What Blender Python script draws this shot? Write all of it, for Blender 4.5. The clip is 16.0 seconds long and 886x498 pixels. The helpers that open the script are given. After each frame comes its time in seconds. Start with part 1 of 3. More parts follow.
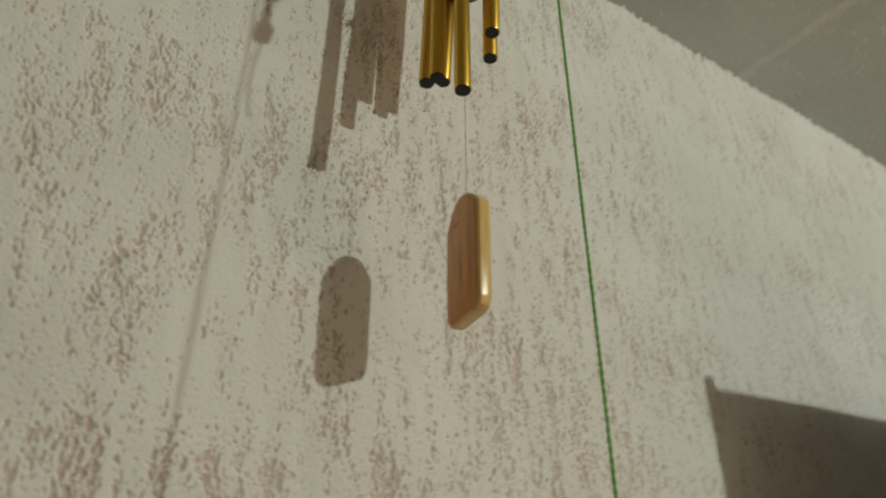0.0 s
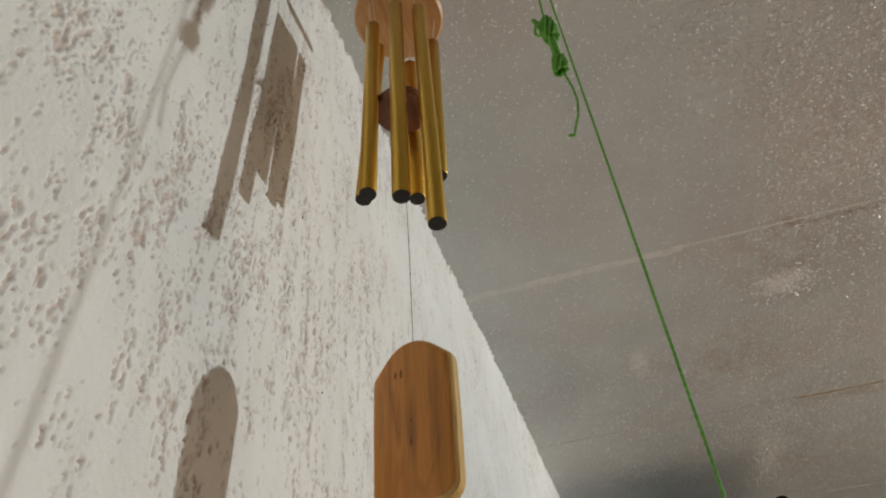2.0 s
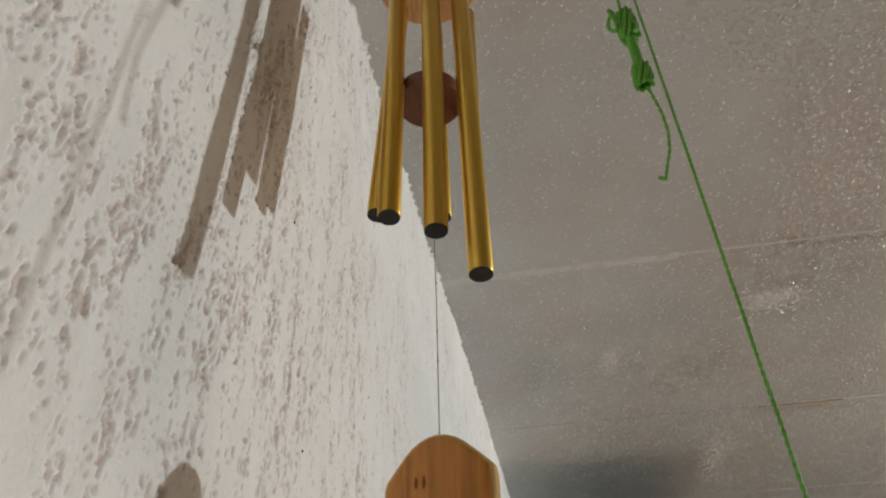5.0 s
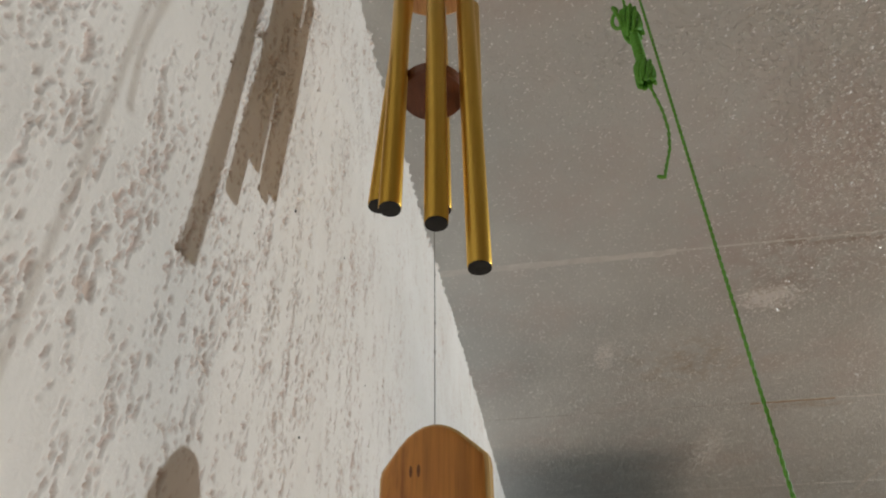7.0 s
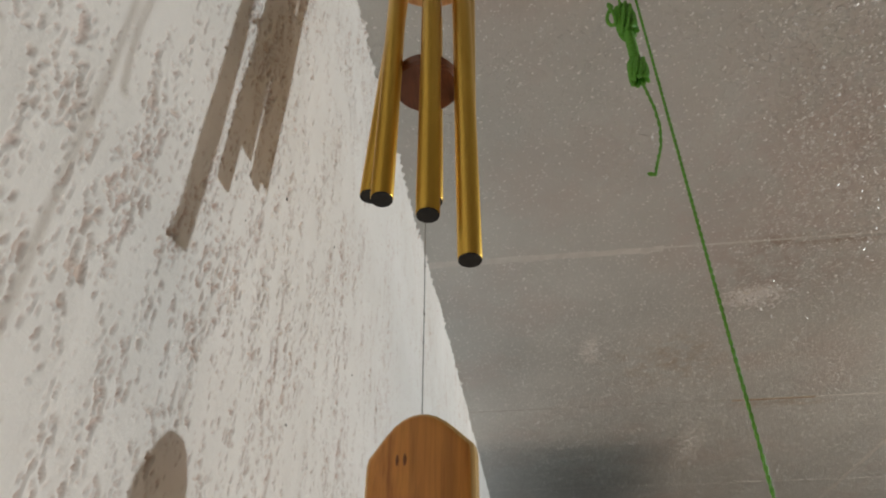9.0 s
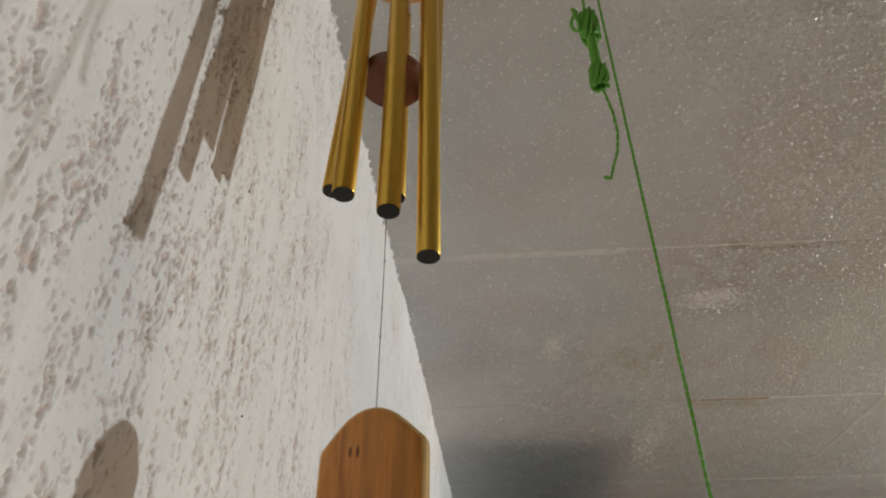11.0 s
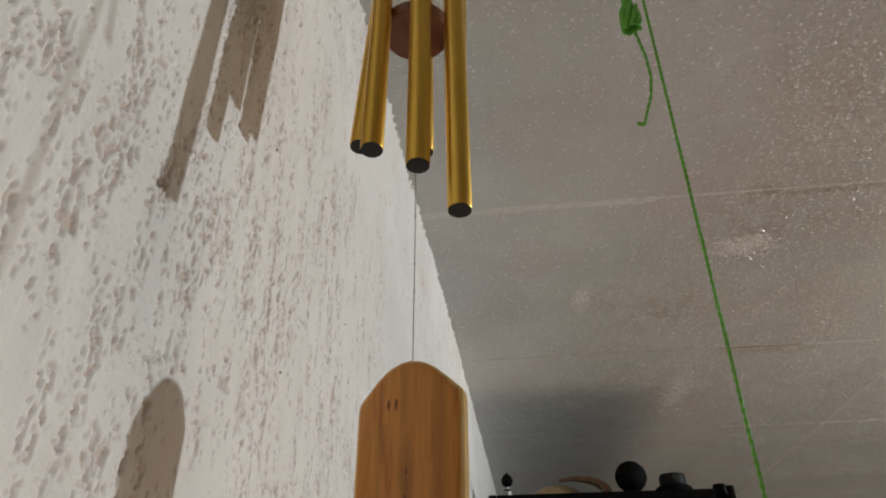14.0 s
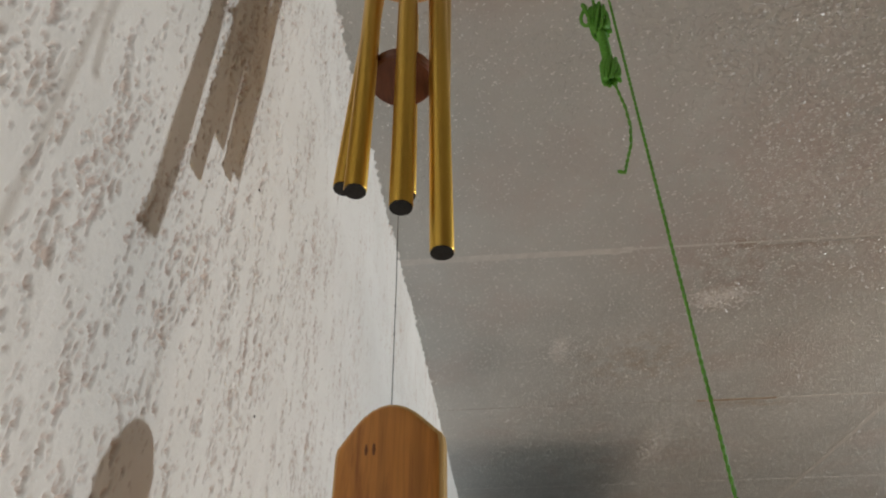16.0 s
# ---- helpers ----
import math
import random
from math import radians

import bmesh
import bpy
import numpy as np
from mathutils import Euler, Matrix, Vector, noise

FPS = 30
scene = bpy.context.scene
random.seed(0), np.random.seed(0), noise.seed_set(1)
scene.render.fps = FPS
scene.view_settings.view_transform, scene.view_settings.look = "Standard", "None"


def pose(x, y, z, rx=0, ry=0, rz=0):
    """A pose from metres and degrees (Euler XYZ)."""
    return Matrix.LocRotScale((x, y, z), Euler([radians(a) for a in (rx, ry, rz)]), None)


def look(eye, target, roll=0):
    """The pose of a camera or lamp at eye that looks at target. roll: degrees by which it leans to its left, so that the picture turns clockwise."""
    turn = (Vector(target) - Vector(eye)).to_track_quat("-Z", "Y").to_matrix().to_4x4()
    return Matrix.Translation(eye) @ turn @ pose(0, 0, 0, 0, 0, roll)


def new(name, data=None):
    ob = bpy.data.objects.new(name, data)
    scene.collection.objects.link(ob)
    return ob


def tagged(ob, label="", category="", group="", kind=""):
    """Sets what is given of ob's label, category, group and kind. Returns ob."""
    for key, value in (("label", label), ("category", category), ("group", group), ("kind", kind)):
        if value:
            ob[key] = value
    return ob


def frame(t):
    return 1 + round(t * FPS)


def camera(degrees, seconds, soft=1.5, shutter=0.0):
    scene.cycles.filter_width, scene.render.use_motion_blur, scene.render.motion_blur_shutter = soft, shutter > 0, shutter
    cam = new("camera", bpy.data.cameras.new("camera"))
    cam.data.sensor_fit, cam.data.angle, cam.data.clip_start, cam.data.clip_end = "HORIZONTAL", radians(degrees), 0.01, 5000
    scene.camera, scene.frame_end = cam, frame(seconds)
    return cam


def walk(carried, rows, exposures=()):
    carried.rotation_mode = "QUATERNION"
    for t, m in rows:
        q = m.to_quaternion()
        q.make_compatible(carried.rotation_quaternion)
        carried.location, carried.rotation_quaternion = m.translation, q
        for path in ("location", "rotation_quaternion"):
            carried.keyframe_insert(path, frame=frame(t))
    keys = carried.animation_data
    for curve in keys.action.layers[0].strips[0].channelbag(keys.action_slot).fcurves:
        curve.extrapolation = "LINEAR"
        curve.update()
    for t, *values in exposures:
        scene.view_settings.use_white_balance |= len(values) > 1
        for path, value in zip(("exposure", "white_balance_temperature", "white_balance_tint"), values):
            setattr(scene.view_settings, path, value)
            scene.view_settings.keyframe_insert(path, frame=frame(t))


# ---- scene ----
cam = camera(66.7, 16.0, soft=2.0, shutter=0.5)
PATH = [
    (0, (0.009, 0.01, 1.787), (0.958, 1.477, 2.761), 0.2),
    (0.5, (-0.024, 0.081, 1.768), (1.171, 1.198, 2.918), 1.1),
    (0.6, (-0.043, 0.12, 1.769), (1.262, 1.06, 2.957), -2.3),
    (0.7, (-0.051, 0.149, 1.781), (1.309, 0.932, 3.02), -4.2),
    (0.8, (-0.065, 0.16, 1.794), (1.331, 0.854, 3.047), -4.0),
    (1, (-0.064, 0.18, 1.813), (1.402, 0.753, 3.047), -3.2),
    (1.1, (-0.062, 0.199, 1.817), (1.439, 0.675, 3.05), -5.6),
    (1.2, (-0.061, 0.202, 1.82), (1.466, 0.615, 3.044), -6.9),
    (1.5, (-0.068, 0.217, 1.824), (1.37, 0.551, 3.173), -6.7),
    (2, (-0.064, 0.223, 1.828), (1.376, 0.577, 3.171), -5.0),
    (2.5, (-0.071, 0.229, 1.837), (1.35, 0.537, 3.21), -5.6),
    (2.7, (-0.075, 0.229, 1.84), (1.343, 0.548, 3.214), -5.0),
    (3, (-0.064, 0.234, 1.856), (1.413, 0.569, 3.162), -4.3),
    (3.5, (-0.037, 0.261, 1.927), (1.529, 0.535, 3.14), -6.1),
    (4, (-0.039, 0.273, 1.934), (1.528, 0.486, 3.159), -4.3),
    (4.5, (-0.041, 0.273, 1.931), (1.531, 0.505, 3.146), -2.4),
    (5, (-0.04, 0.27, 1.928), (1.533, 0.515, 3.139), -1.8),
    (7.5, (-0.046, 0.27, 1.927), (1.547, 0.513, 3.111), -0.4),
    (8, (-0.048, 0.27, 1.927), (1.543, 0.52, 3.114), -0.5),
    (8.5, (-0.046, 0.27, 1.926), (1.555, 0.524, 3.098), 0.0),
    (9, (-0.045, 0.271, 1.926), (1.566, 0.482, 3.093), 0.1),
    (11.5, (-0.049, 0.265, 1.923), (1.586, 0.372, 3.068), -0.2),
    (12, (-0.049, 0.266, 1.923), (1.625, 0.402, 3.009), 0.8),
    (12.5, (-0.048, 0.266, 1.924), (1.648, 0.427, 2.971), -0.1),
    (13, (-0.048, 0.267, 1.925), (1.644, 0.457, 2.975), -0.2),
    (13.5, (-0.047, 0.268, 1.924), (1.641, 0.471, 2.977), -0.2),
    (14, (-0.047, 0.269, 1.924), (1.646, 0.472, 2.97), -0.4),
    (14.5, (-0.042, 0.27, 1.923), (1.666, 0.478, 2.941), -1.0),
    (15, (-0.04, 0.269, 1.921), (1.679, 0.498, 2.918), -0.2),
    (15.5, (-0.045, 0.271, 1.919), (1.593, 0.446, 3.054), 0.2),
    (16, (-0.045, 0.271, 1.922), (1.575, 0.4, 3.088), -0.6),
]
EXPOSURES = [(0.0, -0.43, 7120, -3.5), (0.6, -0.27, 6850, -3), (1.0, 0.02, 6500, 0), (1.2, 0.05, 6450, 2), (2.0, 0.0, 6350, 6.5), (9.0, -0.04, 6350, 8.6), (16.0, -0.11, 6310, 9.2)]
walk(cam, [(t, look(eye, target, roll)) for t, eye, target, roll in PATH], EXPOSURES)

# ---- world and light ----
world = bpy.data.worlds.new("world")
world.use_nodes = True
world.node_tree.nodes["Background"].inputs["Color"].default_value = (0.02, 0.018, 0.015, 1)
world.node_tree.nodes["Background"].inputs["Strength"].default_value = 0.3
scene.world = world


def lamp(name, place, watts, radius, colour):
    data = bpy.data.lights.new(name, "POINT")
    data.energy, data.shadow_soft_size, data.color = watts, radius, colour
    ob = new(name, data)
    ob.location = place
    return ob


KEY = (1.17, -1.58, 2.455)
lamp("key_lamp", KEY, 82.0, 0.02, (0.88, 0.93, 0.93))
# Unseen warm lamp, added for shadow warmth and the cabinet's soft ceiling shadow.
lamp("unseen_warm_lamp", (1.05, -0.6, 1.27), 13.4, 0.34, (1.0, 0.74, 0.525))


# ---- materials ----
WALL_Y, CEIL_Z, EAST, WEST, SOUTH = 0.400, 2.5, 3.14, -1.6, -2.4


def material(name, colour, rough=0.6, metal=0.0, spec=0.5):
    m = bpy.data.materials.new(name)
    m.use_nodes = True
    b = m.node_tree.nodes["Principled BSDF"]
    b.inputs["Base Color"].default_value = (*colour, 1)
    b.inputs["Roughness"].default_value = rough
    b.inputs["Metallic"].default_value = metal
    b.inputs["Specular IOR Level"].default_value = spec
    return m, m.node_tree, b


def node(tree, kind, **settings):
    n = tree.nodes.new(kind)
    for key, value in settings.items():
        n.inputs[key].default_value = value
    return n


def coords(tree, scale=(1, 1, 1)):
    tc = tree.nodes.new("ShaderNodeTexCoord")
    mp = tree.nodes.new("ShaderNodeMapping")
    mp.inputs["Scale"].default_value = scale
    tree.links.new(tc.outputs["Object"], mp.inputs["Vector"])
    return mp.outputs["Vector"]


def noise_tex(tree, vec, scale, detail=4.0, rough=0.55, distort=0.0):
    n = node(tree, "ShaderNodeTexNoise", Scale=scale, Detail=detail, Roughness=rough, Distortion=distort)
    tree.links.new(vec, n.inputs["Vector"])
    return n.outputs["Fac"]


def ramp(tree, fac, stops):
    r = tree.nodes.new("ShaderNodeValToRGB")
    while len(r.color_ramp.elements) < len(stops):
        r.color_ramp.elements.new(0.5)
    for e, (p, c) in zip(r.color_ramp.elements, stops):
        e.position, e.color = p, (*c, 1)
    tree.links.new(fac, r.inputs["Fac"])
    return r.outputs["Color"]


def mix(tree, fac, a, b, blend="MIX"):
    n = tree.nodes.new("ShaderNodeMix")
    n.data_type, n.blend_type = "RGBA", blend
    for sock, value in ((n.inputs[0], fac), (n.inputs[6], a), (n.inputs[7], b)):
        if isinstance(value, (int, float)):
            sock.default_value = value
        elif isinstance(value, tuple):
            sock.default_value = (*value, 1)
        else:
            tree.links.new(value, sock)
    return n.outputs[2]


def bump(tree, bsdf, height, strength, distance):
    n = node(tree, "ShaderNodeBump", Strength=strength, Distance=distance)
    tree.links.new(height, n.inputs["Height"])
    tree.links.new(n.outputs["Normal"], bsdf.inputs["Normal"])


def spot_mask(tree, place, radius, inner=0.2, stretch=(1, 1)):
    """A soft worn patch round one place of a flat surface, broken up by noise."""
    tc = tree.nodes.new("ShaderNodeTexCoord")
    mp = tree.nodes.new("ShaderNodeMapping")
    mp.vector_type = "TEXTURE"
    mp.inputs["Location"].default_value = (place[0], place[1], CEIL_Z)
    mp.inputs["Scale"].default_value = (radius * stretch[0], radius * stretch[1], 1)
    tree.links.new(tc.outputs["Object"], mp.inputs["Vector"])
    ln = tree.nodes.new("ShaderNodeVectorMath")
    ln.operation = "LENGTH"
    tree.links.new(mp.outputs["Vector"], ln.inputs[0])
    mr = node(tree, "ShaderNodeMapRange", **{"From Min": 1.0, "From Max": inner})
    tree.links.new(ln.outputs["Value"], mr.inputs["Value"])
    return mr.outputs["Result"]


def times(tree, a, b, op="MULTIPLY"):
    n = tree.nodes.new("ShaderNodeMath")
    n.operation = op
    n.use_clamp = True
    for sock, value in zip(n.inputs, (a, b)):
        if isinstance(value, (int, float)):
            sock.default_value = value
        else:
            tree.links.new(value, sock)
    return n.outputs["Value"]


def m_plaster():
    m, t, b = material("white_roughcast_plaster", (0.8, 0.79, 0.76), 0.85, 0, 0.25)
    v = coords(t)
    base = ramp(t, noise_tex(t, v, 9, 5), [(0.3, (0.8, 0.775, 0.745)), (0.7, (0.88, 0.858, 0.835))])
    # Pits tinted brown: sandy tone, with their shade put into the colour too.
    sand_shade = node(t, "ShaderNodeAttribute")
    sand_shade.attribute_name = "groove"
    patches = ramp(t, noise_tex(t, v, 14, 3), [(0.4, (0.4, 0.4, 0.4)), (0.62, (0.6, 0.6, 0.6))])
    fac = times(t, sand_shade.outputs["Fac"], patches)
    hue = ramp(t, noise_tex(t, v, 40, 2), [(0.35, (0.4, 0.2, 0.13)), (0.65, (0.44, 0.26, 0.16))])
    col = mix(t, fac, base, hue)
    t.links.new(col, b.inputs["Base Color"])
    bump(t, b, noise_tex(t, v, 900, 3, 0.6), 0.35, 0.0006)
    return m


def m_ceiling():
    m, t, b = material("grey_glossy_ceiling_board", (0.36, 0.34, 0.32), 0.5, 0.0, 0.5)
    v = coords(t)
    base = ramp(t, noise_tex(t, v, 3.2, 6, 0.6), [(0.3, (0.54, 0.56, 0.555)), (0.5, (0.62, 0.64, 0.635)), (0.72, (0.7, 0.72, 0.715))])
    pink = ramp(t, noise_tex(t, v, 5.5, 4), [(0.5, (0, 0, 0)), (0.7, (1, 1, 1))])
    col = mix(t, times(t, pink, 0.3), base, (0.62, 0.5, 0.47))
    grit = ramp(t, noise_tex(t, v, 420, 2, 0.6), [(0.3, (0.6, 0.6, 0.6)), (0.42, (1, 1, 1))])
    col = mix(t, 0.25, col, grit, "MULTIPLY")
    ragged = ramp(t, noise_tex(t, v, 26, 6, 0.7), [(0.4, (0, 0, 0)), (0.62, (1, 1, 1))])
    for place, radius, colour, amount, stretch in (
            ((1.16, -0.02, 0), 0.17, (0.45, 0.34, 0.24), 0.55, (1, 1)),
            ((1.4, -0.27, 0), 0.13, (0.42, 0.29, 0.16), 0.7, (0.2, 1)),
            ((0.6, -0.22, 0), 0.42, (0.6, 0.49, 0.49), 0.5, (1, 1)),
            ((0.79, -0.17, 0), 0.17, (0.3, 0.21, 0.15), 0.95, (0.12, 1)),
            ((0.86, -0.12, 0), 0.16, (0.42, 0.32, 0.29), 0.5, (1, 1))):
        col = mix(t, times(t, times(t, spot_mask(t, place, radius, 0.1, stretch), ragged), amount), col, colour)
    scratch = ramp(t, noise_tex(t, v, 70, 5, 0.75, 1.5), [(0.42, (0, 0, 0)), (0.54, (1, 1, 1))])
    for place, radius, amount, stretch in (((0.94, -0.105, 0), 0.062, 1.0, (0.7, 1)), ((0.932, -0.118, 0), 0.03, 1.0, (0.6, 1)), ((1.1, 0.146, 0), 0.07, 0.8, (1, 0.3)),
                                           ((1.65, -0.115, 0), 0.19, 0.8, (1, 0.25)), ((0.66, -0.2, 0), 0.2, 0.4, (1, 1))):
        col = mix(t, times(t, times(t, spot_mask(t, place, radius, 0.1, stretch), scratch), amount), col, (0.9, 0.88, 0.86))
    t.links.new(col, b.inputs["Base Color"])
    rgh = ramp(t, noise_tex(t, v, 35, 4), [(0.3, (0.34, 0.34, 0.34)), (0.7, (0.52, 0.52, 0.52))])
    t.links.new(rgh, b.inputs["Roughness"])
    lumps = ramp(t, noise_tex(t, v, 190, 3, 0.6, 0.6), [(0.5, (0, 0, 0)), (0.68, (1, 1, 1))])
    where = ramp(t, noise_tex(t, v, 8, 3), [(0.35, (0.25, 0.25, 0.25)), (0.65, (1, 1, 1))])
    rough_part = times(t, times(t, spot_mask(t, (0.55, -0.3), 0.75, 0.2), 0.7), where, "ADD")
    h = mix(t, 0.2, mix(t, 1.0, lumps, rough_part, "MULTIPLY"), noise_tex(t, v, 120, 4, 0.6))
    bump(t, b, h, 0.65, 0.0022)
    return m


def m_wood(name, light, dark, along=(30, 30, 3.0), rough=0.38, fine_amount=0.7, streaks=()):
    m, t, b = material(name, light, rough, 0, 0.5)
    v = coords(t, along)
    g = noise_tex(t, v, 3.2, 5, 0.6, 1.4)
    col = ramp(t, g, [(0.34, dark), (0.48, light), (0.62, tuple(0.5 * (a + c) for a, c in zip(light, dark))), (0.75, light)])
    fine = ramp(t, noise_tex(t, v, 26, 3), [(0.35, (0.78, 0.74, 0.7)), (0.6, (1, 1, 1))])
    col = mix(t, fine_amount, col, fine, "MULTIPLY")
    for y, z, half, tall, amount in streaks:
        tc, mp, ln = t.nodes.new("ShaderNodeTexCoord"), t.nodes.new("ShaderNodeMapping"), t.nodes.new("ShaderNodeVectorMath")
        mp.vector_type, ln.operation = "TEXTURE", "LENGTH"
        mp.inputs["Location"].default_value, mp.inputs["Scale"].default_value = (0, y, z), (1, half, tall)
        t.links.new(tc.outputs["Object"], mp.inputs["Vector"])
        t.links.new(mp.outputs["Vector"], ln.inputs[0])
        ring = node(t, "ShaderNodeMapRange", **{"From Min": 1.0, "From Max": 0.0})
        t.links.new(times(t, ln.outputs["Value"], times(t, noise_tex(t, v, 9, 4, 0.6, 1.0), 1.6), "MULTIPLY"), ring.inputs["Value"])
        col = mix(t, times(t, ring.outputs["Result"], amount), col, tuple(0.45 * c for c in dark))
    t.links.new(col, b.inputs["Base Color"])
    bump(t, b, noise_tex(t, v, 20, 3), 0.08, 0.0006)
    return m


def m_brass():
    m, t, b = material("gold_anodised_tube", (0.6, 0.36, 0.06), 0.36, 1.0)
    v = coords(t, (1, 1, 0.02))
    col = ramp(t, noise_tex(t, v, 200, 2), [(0.3, (0.62, 0.385, 0.06)), (0.7, (0.76, 0.49, 0.095))])
    t.links.new(col, b.inputs["Base Color"])
    return m


def m_plain(name, a, c, rough, scale=60, metal=0.0, relief=0.0003, spec=0.5):
    m, t, b = material(name, a, rough, metal, spec)
    v = coords(t)
    f = noise_tex(t, v, scale, 5)
    t.links.new(ramp(t, f, [(0.35, a), (0.65, c)]), b.inputs["Base Color"])
    bump(t, b, noise_tex(t, v, scale * 6, 3), 0.3, relief)
    return m


PLASTER, CEIL, BRASS = m_plaster(), m_ceiling(), m_brass()
FILLER = m_plain("pale_joint_filler", (0.7, 0.7, 0.69), (0.8, 0.8, 0.79), 0.5, 40)
RUST = m_plain("rusty_brown_joint", (0.4, 0.28, 0.17), (0.56, 0.46, 0.36), 0.65, 90)
GROUT = m_plain("grey_joint", (0.48, 0.48, 0.47), (0.62, 0.62, 0.61), 0.6, 30)
# Whiter than the boards, so that the added grains read as glints.
GLINT_GRAIN = m_plain("pale_glint_grain", (0.82, 0.82, 0.83), (0.95, 0.95, 0.95), 0.38, 300, 0.0, 0.0001, 0.6)
SAIL_WOOD = m_wood("orange_varnished_pine", (0.68, 0.29, 0.05), (0.44, 0.155, 0.025), (24, 24, 2.4), 0.4, 0.25,
                   ((0.0004, -0.052, 0.0032, 0.02, 0.75), (-0.0135, -0.045, 0.004, 0.05, 0.5), (0.0015, -0.02, 0.0022, 0.03, 0.35), (0.012, -0.05, 0.002, 0.04, 0.25)))
# Paler copy of the sail wood: the rim's highlight is put into its colour.
LIT_EDGE_WOOD = m_wood("lit_varnished_pine_edge", (0.8, 0.54, 0.22), (0.64, 0.38, 0.12), (30, 30, 2.5), 0.22)
DISC_WOOD = m_wood("light_pine_disc", (0.68, 0.38, 0.15), (0.5, 0.23, 0.08), (4, 30, 30))
CLAP_WOOD = m_wood("dark_brown_stained_wood", (0.21, 0.075, 0.035), (0.13, 0.045, 0.02), (5, 30, 30))
KNOT_WOOD = m_plain("dark_wood_flaw", (0.2, 0.075, 0.022), (0.28, 0.105, 0.034), 0.5, 400)
BLACK = m_plain("matt_black_board", (0.002, 0.002, 0.0022), (0.0035, 0.0034, 0.0035), 0.75, 20, 0, 0.0002, 0.06)
HOLLOW_BLACK = m_plain("hollow_end_black", (0.012, 0.012, 0.012), (0.022, 0.022, 0.022), 0.7, 300)
SOOT = m_plain("matt_black_plastic", (0.003, 0.003, 0.003), (0.006, 0.006, 0.006), 0.8, 200, 0, 0.0002, 0.06)
GREY_PLASTIC = m_plain("dark_grey_plastic", (0.008, 0.008, 0.0085), (0.015, 0.015, 0.016), 0.6, 200, 0, 0.0002, 0.15)
GREEN = m_plain("green_twisted_cord", (0.11, 0.36, 0.035), (0.19, 0.53, 0.07), 0.6, 900, 0, 0.0002)
THREAD = m_plain("grey_nylon_thread", (0.16, 0.15, 0.14), (0.3, 0.29, 0.28), 0.4, 900, 0, 0.0001)
PALE_THREAD = m_plain("pale_nylon_thread", (0.5, 0.42, 0.32), (0.65, 0.56, 0.45), 0.4, 900, 0, 0.0001)
STRAW = m_plain("tan_straw", (0.27, 0.19, 0.1), (0.4, 0.29, 0.16), 0.75, 160, 0, 0.001)
LEATHER = m_plain("brown_leather", (0.1, 0.05, 0.022), (0.17, 0.085, 0.038), 0.5, 120, 0, 0.0005)
DIM = m_plain("brown_wall_paint", (0.3, 0.24, 0.18), (0.38, 0.3, 0.23), 0.85, 6, 0, 0.001)
CREAM = m_plain("cream_wall_paint", (0.33, 0.285, 0.235), (0.4, 0.345, 0.285), 0.8, 6, 0, 0.001)
FLOOR_M = m_plain("brown_floor_tile", (0.13, 0.09, 0.06), (0.18, 0.13, 0.09), 0.5, 4)
GLASS = material("clear_glass", (0.95, 0.96, 0.95), 0.03)[0]
GLASS.node_tree.nodes["Principled BSDF"].inputs["Transmission Weight"].default_value = 1.0


# ---- mesh helpers ----
def mesh_ob(name, bm, mats, parent=None, label=""):
    me = bpy.data.meshes.new(name)
    bmesh.ops.recalc_face_normals(bm, faces=bm.faces[:])
    bm.to_mesh(me)
    bm.free()
    for m in (mats if isinstance(mats, (list, tuple)) else [mats]):
        me.materials.append(m)
    ob = new(name, me)
    if parent:
        ob.parent = parent
    if label:
        ob["label"] = label
    return ob


def part(name, bm, mat, parent, label=""):
    return mesh_ob(name, bm, mat, parent, label)


def smooth(ob, angle=40):
    ob.data.polygons.foreach_set("use_smooth", [True] * len(ob.data.polygons))
    ob.data.set_sharp_from_angle(angle=radians(angle))
    return ob


def thing(name, place, label, category, group="", kind=""):
    e = new(name)
    e.empty_display_size = 0.05
    e.location = place
    return tagged(e, label, category, group, kind)


def box(lo, hi, bevel=0.0):
    bm = bmesh.new()
    bmesh.ops.create_cube(bm, size=1)
    for v in bm.verts:
        v.co = Vector([l + (h - l) * (c + 0.5) for l, h, c in zip(lo, hi, v.co)])
    if bevel:
        bmesh.ops.bevel(bm, geom=bm.edges[:], offset=bevel, segments=2, affect="EDGES", profile=0.6)
    return bm


def lathe(profile, steps=32, centre=(0, 0, 0)):
    """A closed turned shape from (radius, height) pairs, bottom to top."""
    bm = bmesh.new()
    rings = []
    for r, h in profile:
        if r < 1e-6:
            rings.append([bm.verts.new((centre[0], centre[1], centre[2] + h))])
        else:
            rings.append([bm.verts.new((centre[0] + r * math.cos(2 * math.pi * i / steps), centre[1] + r * math.sin(2 * math.pi * i / steps), centre[2] + h)) for i in range(steps)])
    for a, b in zip(rings, rings[1:]):
        for i in range(steps):
            j = (i + 1) % steps
            loop = [a[i % len(a)], a[j % len(a)], b[j % len(b)], b[i % len(b)]]
            loop = list(dict.fromkeys(loop))
            if len(loop) > 2:
                bm.faces.new(loop)
    return bm


